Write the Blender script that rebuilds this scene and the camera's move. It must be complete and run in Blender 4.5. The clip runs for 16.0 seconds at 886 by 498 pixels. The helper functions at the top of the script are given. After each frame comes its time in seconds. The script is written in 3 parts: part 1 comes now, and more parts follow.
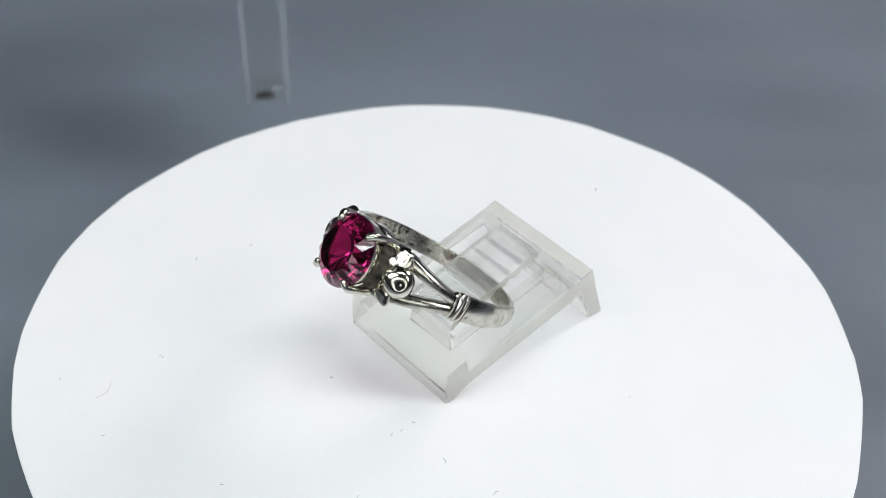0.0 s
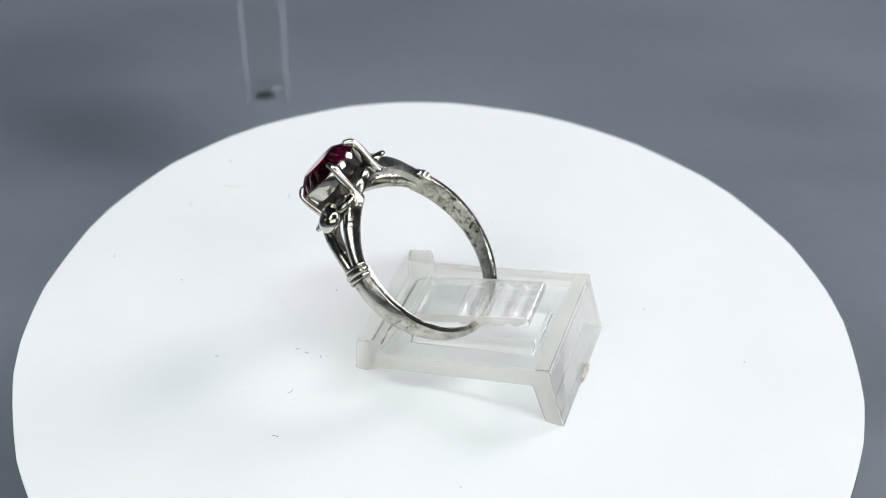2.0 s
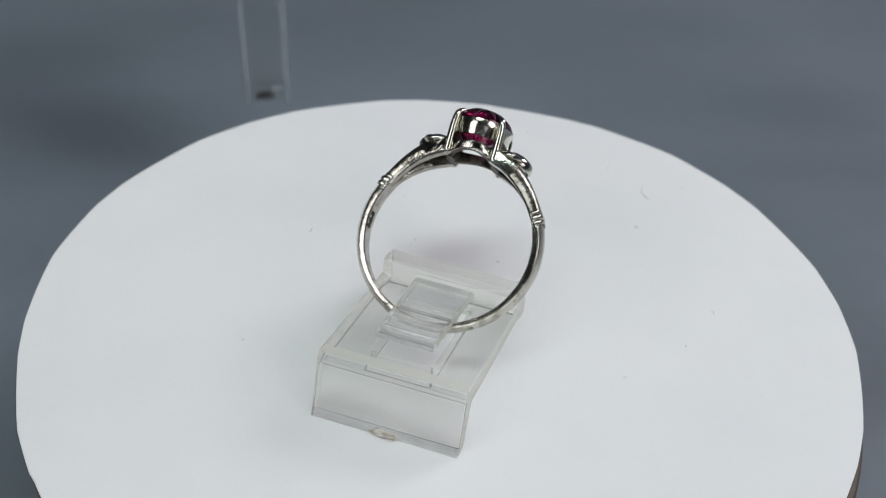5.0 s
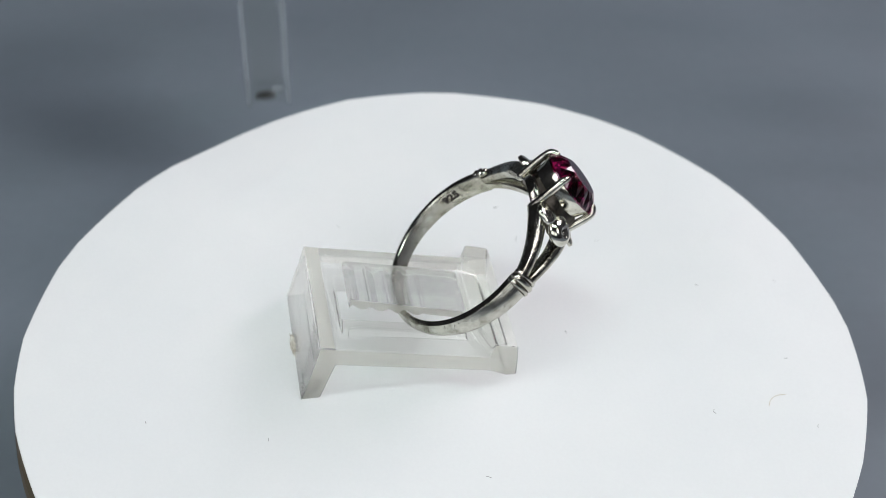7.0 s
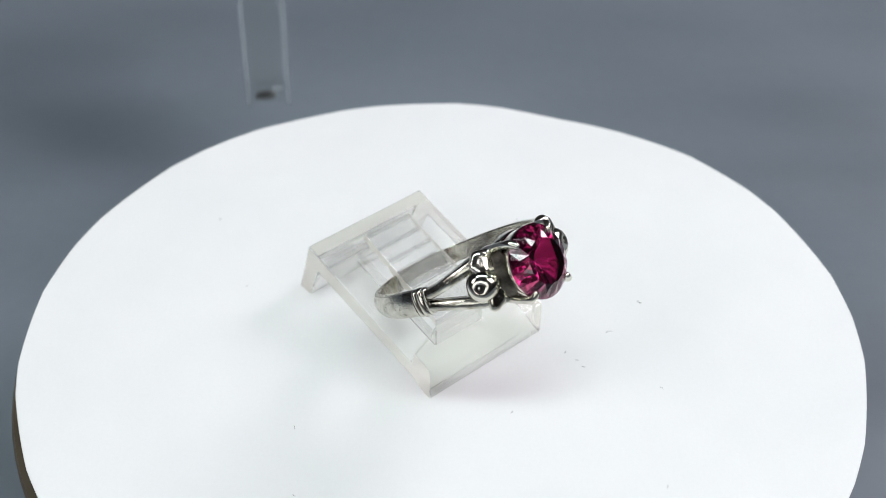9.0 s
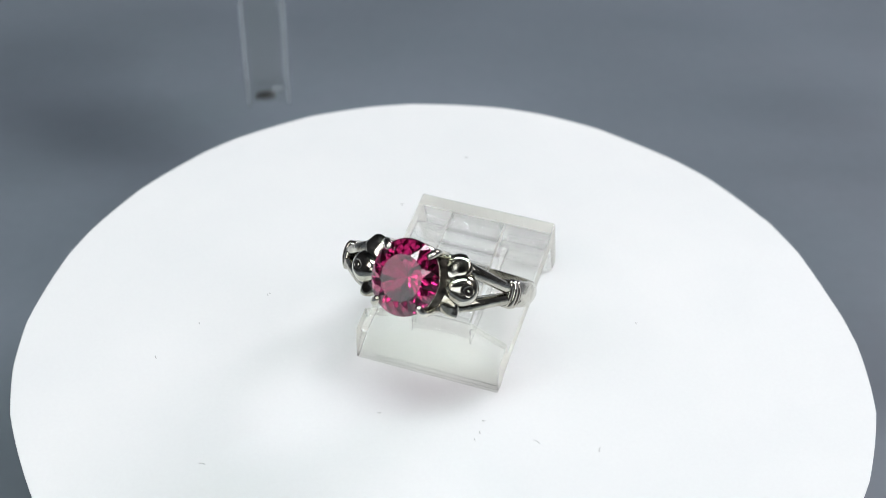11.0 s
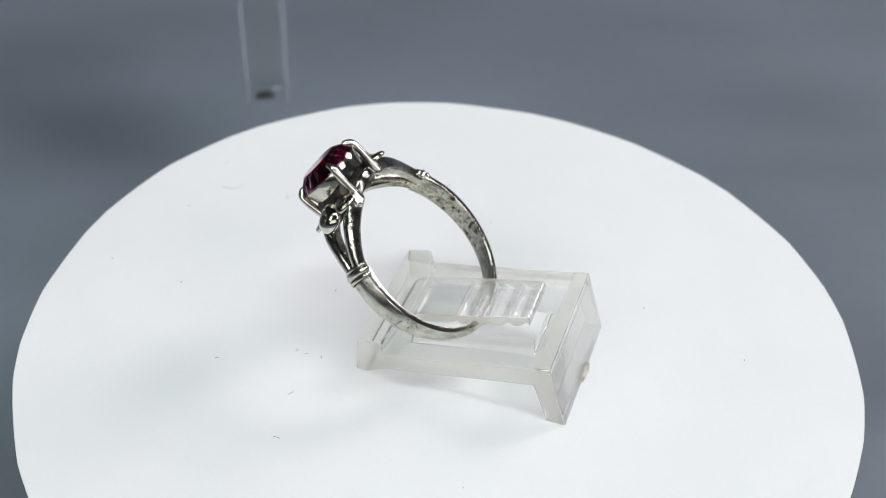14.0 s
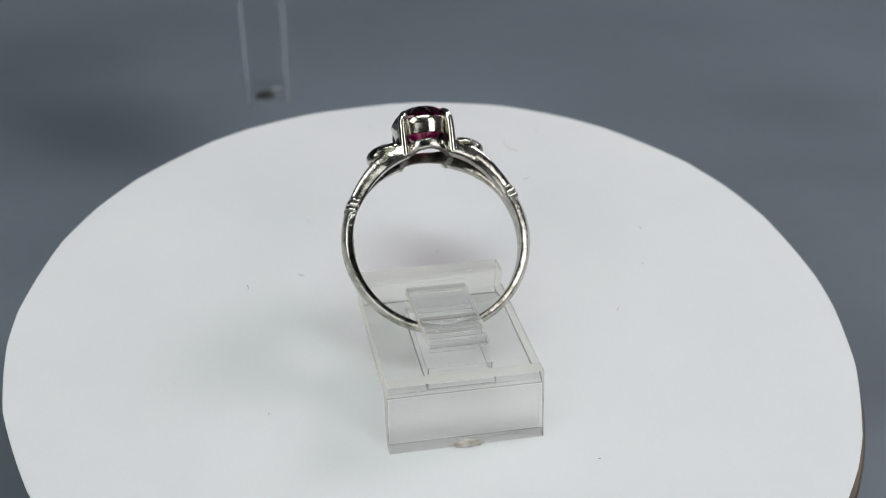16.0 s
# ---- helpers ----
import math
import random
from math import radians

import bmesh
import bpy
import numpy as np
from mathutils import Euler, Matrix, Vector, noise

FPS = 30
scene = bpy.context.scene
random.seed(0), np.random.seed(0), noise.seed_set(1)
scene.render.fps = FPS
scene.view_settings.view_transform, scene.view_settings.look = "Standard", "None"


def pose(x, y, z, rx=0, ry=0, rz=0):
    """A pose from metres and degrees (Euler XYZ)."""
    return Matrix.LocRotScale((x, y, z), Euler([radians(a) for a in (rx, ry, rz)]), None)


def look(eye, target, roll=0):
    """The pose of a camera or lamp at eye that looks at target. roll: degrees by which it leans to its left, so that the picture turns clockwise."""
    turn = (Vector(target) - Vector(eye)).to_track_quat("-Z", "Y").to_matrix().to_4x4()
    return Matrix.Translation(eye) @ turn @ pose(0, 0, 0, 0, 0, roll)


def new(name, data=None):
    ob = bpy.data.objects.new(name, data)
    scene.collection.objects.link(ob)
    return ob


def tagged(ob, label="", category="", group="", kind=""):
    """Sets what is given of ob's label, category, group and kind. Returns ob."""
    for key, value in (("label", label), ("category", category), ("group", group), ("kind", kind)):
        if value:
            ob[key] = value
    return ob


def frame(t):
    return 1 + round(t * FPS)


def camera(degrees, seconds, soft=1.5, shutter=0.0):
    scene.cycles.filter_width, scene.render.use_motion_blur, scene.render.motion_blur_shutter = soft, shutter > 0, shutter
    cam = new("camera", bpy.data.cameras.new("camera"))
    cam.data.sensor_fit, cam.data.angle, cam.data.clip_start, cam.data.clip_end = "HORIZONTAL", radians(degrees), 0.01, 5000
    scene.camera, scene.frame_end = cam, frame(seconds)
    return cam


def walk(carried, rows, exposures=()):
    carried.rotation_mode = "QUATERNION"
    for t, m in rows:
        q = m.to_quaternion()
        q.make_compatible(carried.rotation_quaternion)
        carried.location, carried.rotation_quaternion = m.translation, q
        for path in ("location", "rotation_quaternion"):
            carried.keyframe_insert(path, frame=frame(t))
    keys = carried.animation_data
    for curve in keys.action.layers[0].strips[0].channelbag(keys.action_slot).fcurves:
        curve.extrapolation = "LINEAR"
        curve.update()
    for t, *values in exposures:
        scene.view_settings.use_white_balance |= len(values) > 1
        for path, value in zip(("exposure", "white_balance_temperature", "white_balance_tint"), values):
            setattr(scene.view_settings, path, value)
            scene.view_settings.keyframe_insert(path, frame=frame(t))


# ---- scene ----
SECONDS = 16.0
cam = camera(38.11, SECONDS, soft=0.5)
EYE = Vector((0.0, -0.1, 0.09702))
AIM = EYE + Vector((-0.00176, 0.76152, -0.64813))
STANDING = look(EYE, AIM, 2.13)
walk(cam, [(0.0, STANDING), (SECONDS, STANDING)], exposures=[
    (0.0, 0.09, 6350, 13), (0.5, 0.05, 6480, 13), (1.0, -0.15, 6740, 13), (1.5, 0.13, 6350, 13), (2.0, 0.11, 6300, 13), (2.5, 0.08, 6250, 13), (3.0, -0.05, 6250, 13),
    (3.5, -0.19, 6300, 13), (4.0, -0.28, 6300, 13), (5.0, -0.36, 6320, 13), (6.5, -0.17, 6350, 13), (7.0, -0.08, 6350, 13), (7.5, 0.01, 6350, 13), (8.0, 0.08, 6350, 13),
    (8.5, 0.11, 6350, 13), (11.0, 0.13, 6350, 13), (12.5, 0.13, 6350, 13), (13.0, 0.12, 6350, 13), (13.5, 0.06, 6350, 13), (14.0, 0.00, 6350, 13), (14.5, -0.10, 6350, 13),
    (15.0, -0.19, 6350, 13), (15.5, -0.32, 6380, 13), (16.0, -0.37, 6400, 13)])
cam.data.dof.use_dof, cam.data.dof.focus_distance, cam.data.dof.aperture_fstop = True, 0.125, 36.0

TURN = -29.956          # degrees a second, clockwise from above
MM = 0.001
FLOOR = -24.0           # table top under the turntable, in mm

# ---- light ----
world = bpy.data.worlds.new("world")
scene.world = world
world.use_nodes = True
world.node_tree.nodes["Background"].inputs["Color"].default_value = (0.50, 0.55, 0.62, 1)
world.node_tree.nodes["Background"].inputs["Strength"].default_value = 0.25


def lamp(name, x, y, z, tx, ty, tz, sx, sy, watts, colour):
    data = bpy.data.lights.new(name, "AREA")
    data.shape, data.size, data.size_y, data.energy, data.color = "RECTANGLE", sx, sy, watts, colour
    ob = new(name, data)
    ob.matrix_world = look((x, y, z), (tx, ty, tz))
    return ob


lamp("overhead_lamp", 0.0, -0.06, 0.46, 0, 0.0, 0, 0.34, 0.07, 0.91, (0.85, 1.0, 0.945))
lamp("left_lamp", -0.38, -0.24, 0.44, 0, 0.0, 0, 0.22, 0.26, 0.81, (1.0, 0.965, 0.975))
lamp("right_lamp", 0.38, -0.26, 0.44, 0, 0.0, 0, 0.22, 0.26, 0.80, (1.0, 0.965, 0.975))
# added fill that brightens the table's right rear; no fixture is known there
lamp("side_fill", 0.58, 0.42, 0.50, 0.32, 0.20, 0, 0.28, 0.40, 3.9, (1.0, 0.93, 0.965))
# unseen broad panel added behind the camera for the gem's pale reflection
lamp("rear_fill_light", -0.1, -0.78, 0.44, 0, 0.0, 0.05, 0.9, 0.38, 1.8, (0.97, 1.0, 0.98))


# ---- materials ----
def shader(name, colour, rough=0.5, metal=0.0, **more):
    m = bpy.data.materials.new(name)
    m.use_nodes = True
    b = m.node_tree.nodes["Principled BSDF"]
    b.inputs["Base Color"].default_value = (*colour, 1)
    b.inputs["Roughness"].default_value, b.inputs["Metallic"].default_value = rough, metal
    for key, value in more.items():
        b.inputs[key.replace("_", " ")].default_value = value
    return m


def noise_of(m, scale, detail=4.0, rough=0.55, stretch=None):
    t = m.node_tree
    co = t.nodes.new("ShaderNodeTexCoord")
    n = t.nodes.new("ShaderNodeTexNoise")
    n.inputs["Scale"].default_value, n.inputs["Detail"].default_value, n.inputs["Roughness"].default_value = scale, detail, rough
    if stretch:
        mp = t.nodes.new("ShaderNodeMapping")
        mp.inputs["Scale"].default_value = stretch
        t.links.new(co.outputs["Object"], mp.inputs["Vector"])
        t.links.new(mp.outputs["Vector"], n.inputs["Vector"])
    else:
        t.links.new(co.outputs["Object"], n.inputs["Vector"])
    return n.outputs["Fac"]


def ramp(m, fac, stops):
    r = m.node_tree.nodes.new("ShaderNodeValToRGB")
    while len(r.color_ramp.elements) < len(stops):
        r.color_ramp.elements.new(0.5)
    for e, (at, c) in zip(r.color_ramp.elements, stops):
        e.position, e.color = at, (*c, 1)
    m.node_tree.links.new(fac, r.inputs["Fac"])
    return r.outputs["Color"]


def multiply(m, a, b):
    x = m.node_tree.nodes.new("ShaderNodeMix")
    x.data_type, x.blend_type = "RGBA", "MULTIPLY"
    x.inputs["Factor"].default_value = 1.0
    m.node_tree.links.new(a, x.inputs["A"])
    m.node_tree.links.new(b, x.inputs["B"])
    return x.outputs["Result"]


def plug(m, out, socket):
    m.node_tree.links.new(out, m.node_tree.nodes["Principled BSDF"].inputs[socket])


def bump(m, fac, strength, distance):
    n = m.node_tree.nodes.new("ShaderNodeBump")
    n.inputs["Strength"].default_value, n.inputs["Distance"].default_value = strength, distance
    m.node_tree.links.new(fac, n.inputs["Height"])
    plug(m, n.outputs["Normal"], "Normal")


def grey(v):
    return (v, v, v)


# white card of the turntable top: faint fibres, a little unevenness
PAPER = shader("white_card", (0.84, 0.84, 0.84), 0.75)
plug(PAPER, multiply(PAPER, ramp(PAPER, noise_of(PAPER, 55, 3), [(0.3, (0.82, 0.83, 0.83)), (0.7, (0.86, 0.86, 0.855))]),
                     ramp(PAPER, noise_of(PAPER, 2500, 2), [(0.3, grey(0.985)), (0.7, grey(1.0))])), "Base Color")
bump(PAPER, noise_of(PAPER, 1800, 3), 0.12, 0.00005)

# grey table top: satin; its broad mottling paints soft shadows into the colour
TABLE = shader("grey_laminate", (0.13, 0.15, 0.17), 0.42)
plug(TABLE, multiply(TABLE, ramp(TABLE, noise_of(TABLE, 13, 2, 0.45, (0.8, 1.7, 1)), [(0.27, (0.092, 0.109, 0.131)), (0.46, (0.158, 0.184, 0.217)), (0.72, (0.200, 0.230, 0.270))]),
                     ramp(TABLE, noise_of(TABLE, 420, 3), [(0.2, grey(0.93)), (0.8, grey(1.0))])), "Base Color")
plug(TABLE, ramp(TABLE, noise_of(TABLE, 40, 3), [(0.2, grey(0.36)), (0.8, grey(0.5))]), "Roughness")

# near-black paint of the added enclosure, so that the silver reflects dark
WALL = shader("grey_wall_paint", (0.30, 0.31, 0.33), 0.8)
plug(WALL, ramp(WALL, noise_of(WALL, 4, 4), [(0.3, (0.045, 0.047, 0.052)), (0.7, (0.07, 0.072, 0.078))]), "Base Color")
bump(WALL, noise_of(WALL, 90, 3), 0.1, 0.001)

TAN = shader("tan_platter", (0.42, 0.35, 0.24), 0.5)
plug(TAN, ramp(TAN, noise_of(TAN, 120, 4), [(0.3, (0.075, 0.058, 0.04)), (0.7, (0.13, 0.105, 0.07))]), "Base Color")
BLACK = shader("black_plastic", (0.03, 0.03, 0.032), 0.45)
plug(BLACK, ramp(BLACK, noise_of(BLACK, 500, 3), [(0.3, grey(0.025)), (0.7, grey(0.04))]), "Base Color")

# polished silver, with fine scratches and a thin uneven tarnish
SILVER = shader("polished_silver", (0.80, 0.785, 0.75), 0.13, 1.0)
plug(SILVER, multiply(SILVER, ramp(SILVER, noise_of(SILVER, 420, 5, 0.6), [(0.32, (0.40, 0.375, 0.29)), (0.5, (0.64, 0.63, 0.55)), (0.7, (0.78, 0.77, 0.70))]),
                      ramp(SILVER, noise_of(SILVER, 2600, 3), [(0.30, grey(0.80)), (0.42, grey(1.0))])), "Base Color")
plug(SILVER, ramp(SILVER, noise_of(SILVER, 1500, 4), [(0.35, grey(0.09)), (0.7, grey(0.21))]), "Roughness")
bump(SILVER, noise_of(SILVER, 900, 4), 0.16, 0.0001)

# the band: the same silver, more scratched, with black sulphide spots
WORN = shader("worn_silver", (0.78, 0.765, 0.73), 0.2, 1.0)
def pitted(m, centre, reach):
    """1 everywhere but for black pits that gather round one worn place."""
    t = m.node_tree
    at = t.nodes.new("ShaderNodeTexCoord")
    far = t.nodes.new("ShaderNodeVectorMath")
    far.operation = "DISTANCE"
    far.inputs[1].default_value = centre
    t.links.new(at.outputs["Object"], far.inputs[0])
    scaled = t.nodes.new("ShaderNodeMath")
    scaled.operation, scaled.inputs[1].default_value = "DIVIDE", reach
    t.links.new(far.outputs["Value"], scaled.inputs[0])
    away = ramp(m, scaled.outputs["Value"], [(0.35, grey(0.0)), (0.85, grey(1.0))])
    pits = ramp(m, noise_of(m, 2100, 4, 0.65), [(0.40, grey(0.08)), (0.445, grey(1.0))])
    most = t.nodes.new("ShaderNodeMath")
    most.operation = "MAXIMUM"
    t.links.new(away, most.inputs[0])
    t.links.new(pits, most.inputs[1])
    return most.outputs["Value"]


plug(WORN, multiply(WORN, ramp(WORN, noise_of(WORN, 900, 5, 0.65), [(0.32, (0.27, 0.255, 0.20)), (0.47, (0.47, 0.46, 0.40)), (0.70, (0.68, 0.675, 0.61))]),
                    ramp(WORN, noise_of(WORN, 1900, 5, 0.7), [(0.34, grey(0.12)), (0.39, grey(1.0))])), "Base Color")
plug(WORN, ramp(WORN, noise_of(WORN, 1700, 4), [(0.35, grey(0.06)), (0.7, grey(0.17))]), "Roughness")
bump(WORN, noise_of(WORN, 3200, 4, 0.6, (1, 3, 1)), 0.30, 0.0001)
# inside the band: the same, with a patch of black pits
PITTED = WORN.copy()
PITTED.name = "pitted_silver"
bare = PITTED.node_tree.nodes["Principled BSDF"].inputs["Base Color"].links[0].from_socket
plug(PITTED, multiply(PITTED, bare, pitted(PITTED, (0.0086, 0.0, -0.0032), 0.0080)), "Base Color")

# silver left from the casting: duller, a little pitted
CAST = shader("cast_silver", (0.74, 0.72, 0.68), 0.25, 1.0)
plug(CAST, ramp(CAST, noise_of(CAST, 800, 4, 0.6), [(0.32, (0.25, 0.235, 0.185)), (0.48, (0.50, 0.49, 0.42)), (0.70, (0.70, 0.695, 0.62))]), "Base Color")
plug(CAST, ramp(CAST, noise_of(CAST, 1900, 4), [(0.35, grey(0.10)), (0.7, grey(0.22))]), "Roughness")
bump(CAST, noise_of(CAST, 2600, 4), 0.38, 0.0001)

# silver blackened by sulphide where no polish reached; also recess shade put into colour
OXIDE_SHADE = shader("oxidised_shade_silver", (0.22, 0.20, 0.17), 0.4, 1.0)
plug(OXIDE_SHADE, ramp(OXIDE_SHADE, noise_of(OXIDE_SHADE, 900, 4, 0.6), [(0.30, (0.035, 0.032, 0.028)), (0.7, (0.16, 0.145, 0.12))]), "Base Color")

# near-black for the stamped digits, and for painted shade in the drilled eyes
NICK_SHADE = shader("blackened_mark_eye_shade", (0.025, 0.022, 0.02), 0.7, 0.0)

GEM = shader("pink_gemstone", (0.29, 0.010, 0.075), 0.06, 0.0, IOR=1.74, Transmission_Weight=1.0)


def acrylic(name, colour, rough, haze, straight, ior=1.49):
    """Clear plastic. haze: the share that scatters inside; straight: the share of light that goes through unbent."""
    m = bpy.data.materials.new(name)
    m.use_nodes = True
    t = m.node_tree
    b = t.nodes["Principled BSDF"]
    b.inputs["Base Color"].default_value, b.inputs["IOR"].default_value = (*colour, 1), ior
    b.inputs["Transmission Weight"].default_value = 1.0
    b.inputs["Roughness"].default_value = rough
    bump(m, noise_of(m, 240, 3), 0.04, 0.0002)
    clear = t.nodes.new("ShaderNodeBsdfTransparent")
    clear.inputs["Color"].default_value = (0.998, 1.0, 0.990, 1)
    off, on = t.nodes.new("ShaderNodeBsdfDiffuse"), t.nodes.new("ShaderNodeBsdfTranslucent")
    for n in (off, on):
        n.inputs["Color"].default_value = (0.93 * colour[0], 0.93 * colour[1], 0.93 * colour[2], 1)

    def blend(fac, one, two):
        mix = t.nodes.new("ShaderNodeMixShader")
        mix.inputs["Fac"].default_value = fac
        t.links.new(one, mix.inputs[1])
        t.links.new(two, mix.inputs[2])
        return mix.outputs["Shader"]
    body = blend(haze, b.outputs["BSDF"], blend(0.5, off.outputs["BSDF"], on.outputs["BSDF"]))
    t.links.new(blend(straight, body, clear.outputs["BSDF"]), t.nodes["Material Output"].inputs["Surface"])
    return m


CLEAR = acrylic("clear_acrylic", (1.0, 1.0, 0.99), 0.0, 0.20, 0.80)
SOLID = acrylic("thick_clear_acrylic", (0.985, 1.0, 0.90), 0.0, 0.10, 0.74)
LEG = acrylic("polished_acrylic_leg", (1.0, 1.0, 0.985), 0.0, 0.20, 0.30)
FROST = acrylic("frosted_acrylic", (0.99, 0.98, 0.88), 0.30, 0.62, 0.36)
ARRIS = acrylic("polished_acrylic_arris", (0.985, 1.0, 0.97), 0.0, 0.03, 0.10)
EDGE = acrylic("cut_acrylic_edge", (0.86, 0.94, 1.0), 0.2, 0.60, 0.60)
THIN = acrylic("thin_clear_acrylic", (0.98, 0.985, 0.98), 0.02, 0.02, 0.93)
CLOUDY = acrylic("cloudy_acrylic", (0.985, 0.995, 1.0), 0.0, 0.26, 0.48)
GLUE = shader("dried_glue", (0.74, 0.72, 0.66), 0.55)
plug(GLUE, ramp(GLUE, noise_of(GLUE, 1600, 4), [(0.35, (0.42, 0.37, 0.30)), (0.5, (0.70, 0.67, 0.60)), (0.7, (0.80, 0.79, 0.74))]), "Base Color")
bump(GLUE, noise_of(GLUE, 900, 4), 0.4, 0.0003)
FIBRE = shader("dark_fibre", (0.13, 0.12, 0.11), 0.8)
HAIR = shader("pale_fibre", (0.66, 0.60, 0.50), 0.7)


# ---- building ----
def finish(bm, material, smooth=None):
    """A mesh in metres from a bmesh in millimetres; smooth: the angle above which an edge stays sharp."""
    me = bpy.data.meshes.new("mesh")
    bmesh.ops.recalc_face_normals(bm, faces=bm.faces)
    for v in bm.verts:
        v.co *= MM
    if smooth is not None:
        for f in bm.faces:
            f.smooth = True
        for e in bm.edges:
            if len(e.link_faces) == 2 and e.calc_face_angle(0) > radians(smooth):
                e.smooth = False
    bm.to_mesh(me)
    bm.free()
    for m in (material if isinstance(material, (list, tuple)) else [material]):
        me.materials.append(m)
    return me


def part(name, bm, material, parent=None, label="", smooth=40):
    ob = new(name, finish(bm, material, smooth))
    if parent:
        ob.parent = parent
    return tagged(ob, label) if label else ob


def loft(bm, rings, closed=True, caps=True):
    """Faces between rings of points; closed: each ring is a loop; caps: ends filled."""
    rows = [[bm.verts.new(p) for p in r] for r in rings]
    n = len(rows[0])
    for a, b in zip(rows, rows[1:]):
        for i in range(n if closed else n - 1):
            j = (i + 1) % n
            bm.faces.new((a[i], a[j], b[j], b[i]))
    if caps:
        bm.faces.new(rows[0][::-1])
        bm.faces.new(rows[-1])
    return rows


def tube(bm, points, radii, sides=10, squash=1.0, rounded=True):
    """A round bar along points, with rounded ends; radii: one for each point."""
    pts = [Vector(p) for p in points]
    rings = []
    up = None
    for i, p in enumerate(pts):
        d = (pts[min(i + 1, len(pts) - 1)] - pts[max(i - 1, 0)]).normalized()
        if up is None:
            up = d.orthogonal().normalized()
        up = (up - d * up.dot(d)).normalized()
        side = d.cross(up)
        r = radii[i]
        ends = []
        if rounded and i == 0:
            ends = [(-0.85, 0.35), (-0.5, 0.8)]
        for back, k in ends:
            rings.append([p + d * back * r + (up * math.cos(a) + side * math.sin(a) * squash) * r * k for a in (2 * math.pi * j / sides for j in range(sides))])
        rings.append([p + (up * math.cos(a) + side * math.sin(a) * squash) * r for a in (2 * math.pi * j / sides for j in range(sides))])
        if rounded and i == len(pts) - 1:
            for ahead, k in ((0.5, 0.8), (0.85, 0.35)):
                rings.append([p + d * ahead * r + (up * math.cos(a) + side * math.sin(a) * squash) * r * k for a in (2 * math.pi * j / sides for j in range(sides))])
    loft(bm, rings)


def box(bm, x0, x1, y0, y1, z0, z1):
    loft(bm, [[(x0, y0, z), (x1, y0, z), (x1, y1, z), (x0, y1, z)] for z in (z0, z1)])


def spline(points, steps):
    """A smooth line through the points."""
    pts = [Vector(p) for p in points]
    out = []
    for i in range(len(pts) - 1):
        a, b, c, d = pts[max(i - 1, 0)], pts[i], pts[i + 1], pts[min(i + 2, len(pts) - 1)]
        for k in range(steps):
            t = k / steps
            out.append(0.5 * (2 * b + (c - a) * t + (2 * a - 5 * b + 4 * c - d) * t * t + (3 * b - a - 3 * c + d) * t ** 3))
    return out + [pts[-1]]


# ---- the room and the table ----
def build_room():
    bm = bmesh.new()
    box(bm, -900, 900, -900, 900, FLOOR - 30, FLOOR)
    tagged(part("ground", bm, TABLE, smooth=None), "grey satin table top with soft shadow patches in its colour", "table top", kind="structure")
    # walls and ceiling are out of view, added to enclose the table
    for name, x0, x1, y0, y1 in (("wall_north", -900, 900, 900, 940), ("wall_south", -900, 900, -940, -900),
                                 ("wall_east", 900, 940, -940, 940), ("wall_west", -940, -900, -940, 940)):
        bm = bmesh.new()
        box(bm, x0, x1, y0, y1, FLOOR - 30, 1100)
        tagged(part(name, bm, WALL, smooth=None), "unseen dark grey wall added to close the scene", "wall", kind="structure")
    bm = bmesh.new()
    box(bm, -940, 940, -940, 940, 1100, 1140)
    tagged(part("ceiling", bm, WALL, smooth=None), "unseen dark grey ceiling added to close the scene", "ceiling", kind="structure")


def build_post():
    """The clear post that stands on the table behind the turntable."""
    base = new("acrylic_post")
    base.matrix_world = pose(-0.0309, 0.0806, FLOOR * MM, 0, 0, 12)
    tagged(base, "clear square acrylic post standing on the grey table", "display post")
    bm = bmesh.new()
    w, t = 3.3, 1.0
    rings = []
    for s, z in ((w, 0.6), (w, 120.0)):
        rings.append([(-s, -s, z), (s, -s, z), (s, s, z), (-s, s, z)])
    outer = loft(bm, rings, caps=False)
    inner = loft(bm, [[(x * (w - t) / w, y * (w - t) / w, z) for x, y, z in r] for r in rings], caps=False)
    for k in (0, 1):
        for i in range(4):
            j = (i + 1) % 4
            bm.faces.new((outer[k][i], outer[k][j], inner[k][j], inner[k][i]))
    part("tube", bm, THIN, base, smooth=20)
    for sx in (-1, 1):
        for sy in (-1, 1):
            bm = bmesh.new()
            box(bm, sx * w - 0.3, sx * w + 0.3, sy * w - 0.3, sy * w + 0.3, 0.0, 120.0)
            part("corner_edge", bm, EDGE, base, "cloudy cut edge of the post", smooth=20)
    bm = bmesh.new()
    loft(bm, [[(-0.3 + 1.7 * math.cos(a) * k, -0.4 + 0.9 * math.sin(a) * k, z) for a in (math.pi * i / 8 for i in range(16))] for k, z in ((1.0, 0.0), (1.0, 0.35), (0.8, 0.55))])
    part("plug", bm, BLACK, base, "dark plug in the foot of the post")
    # a small pale bead stands in for the highlight beside the plug
    bm = bmesh.new()
    bmesh.ops.create_icosphere(bm, subdivisions=3, radius=1.0)
    for v in bm.verts:
        v.co = Vector((1.7 + 1.0 * v.co.x, 0.6 + 0.6 * v.co.y, 0.5 + 0.55 * v.co.z)) * (1 + 0.1 * noise.noise(v.co * 2.0))
    part("foot_highlight", bm, EDGE, base, "pale bead added as the highlight at the foot", smooth=60)


# ---- the turntable ----
# radius of the hand-cut card by angle: a mean and five waves (cosine, sine)
CARD = (45.0, (0.042, -0.350), (-0.259, -0.331), (-0.475, 0.059), (-0.114, 0.077), (-0.010, 0.142))


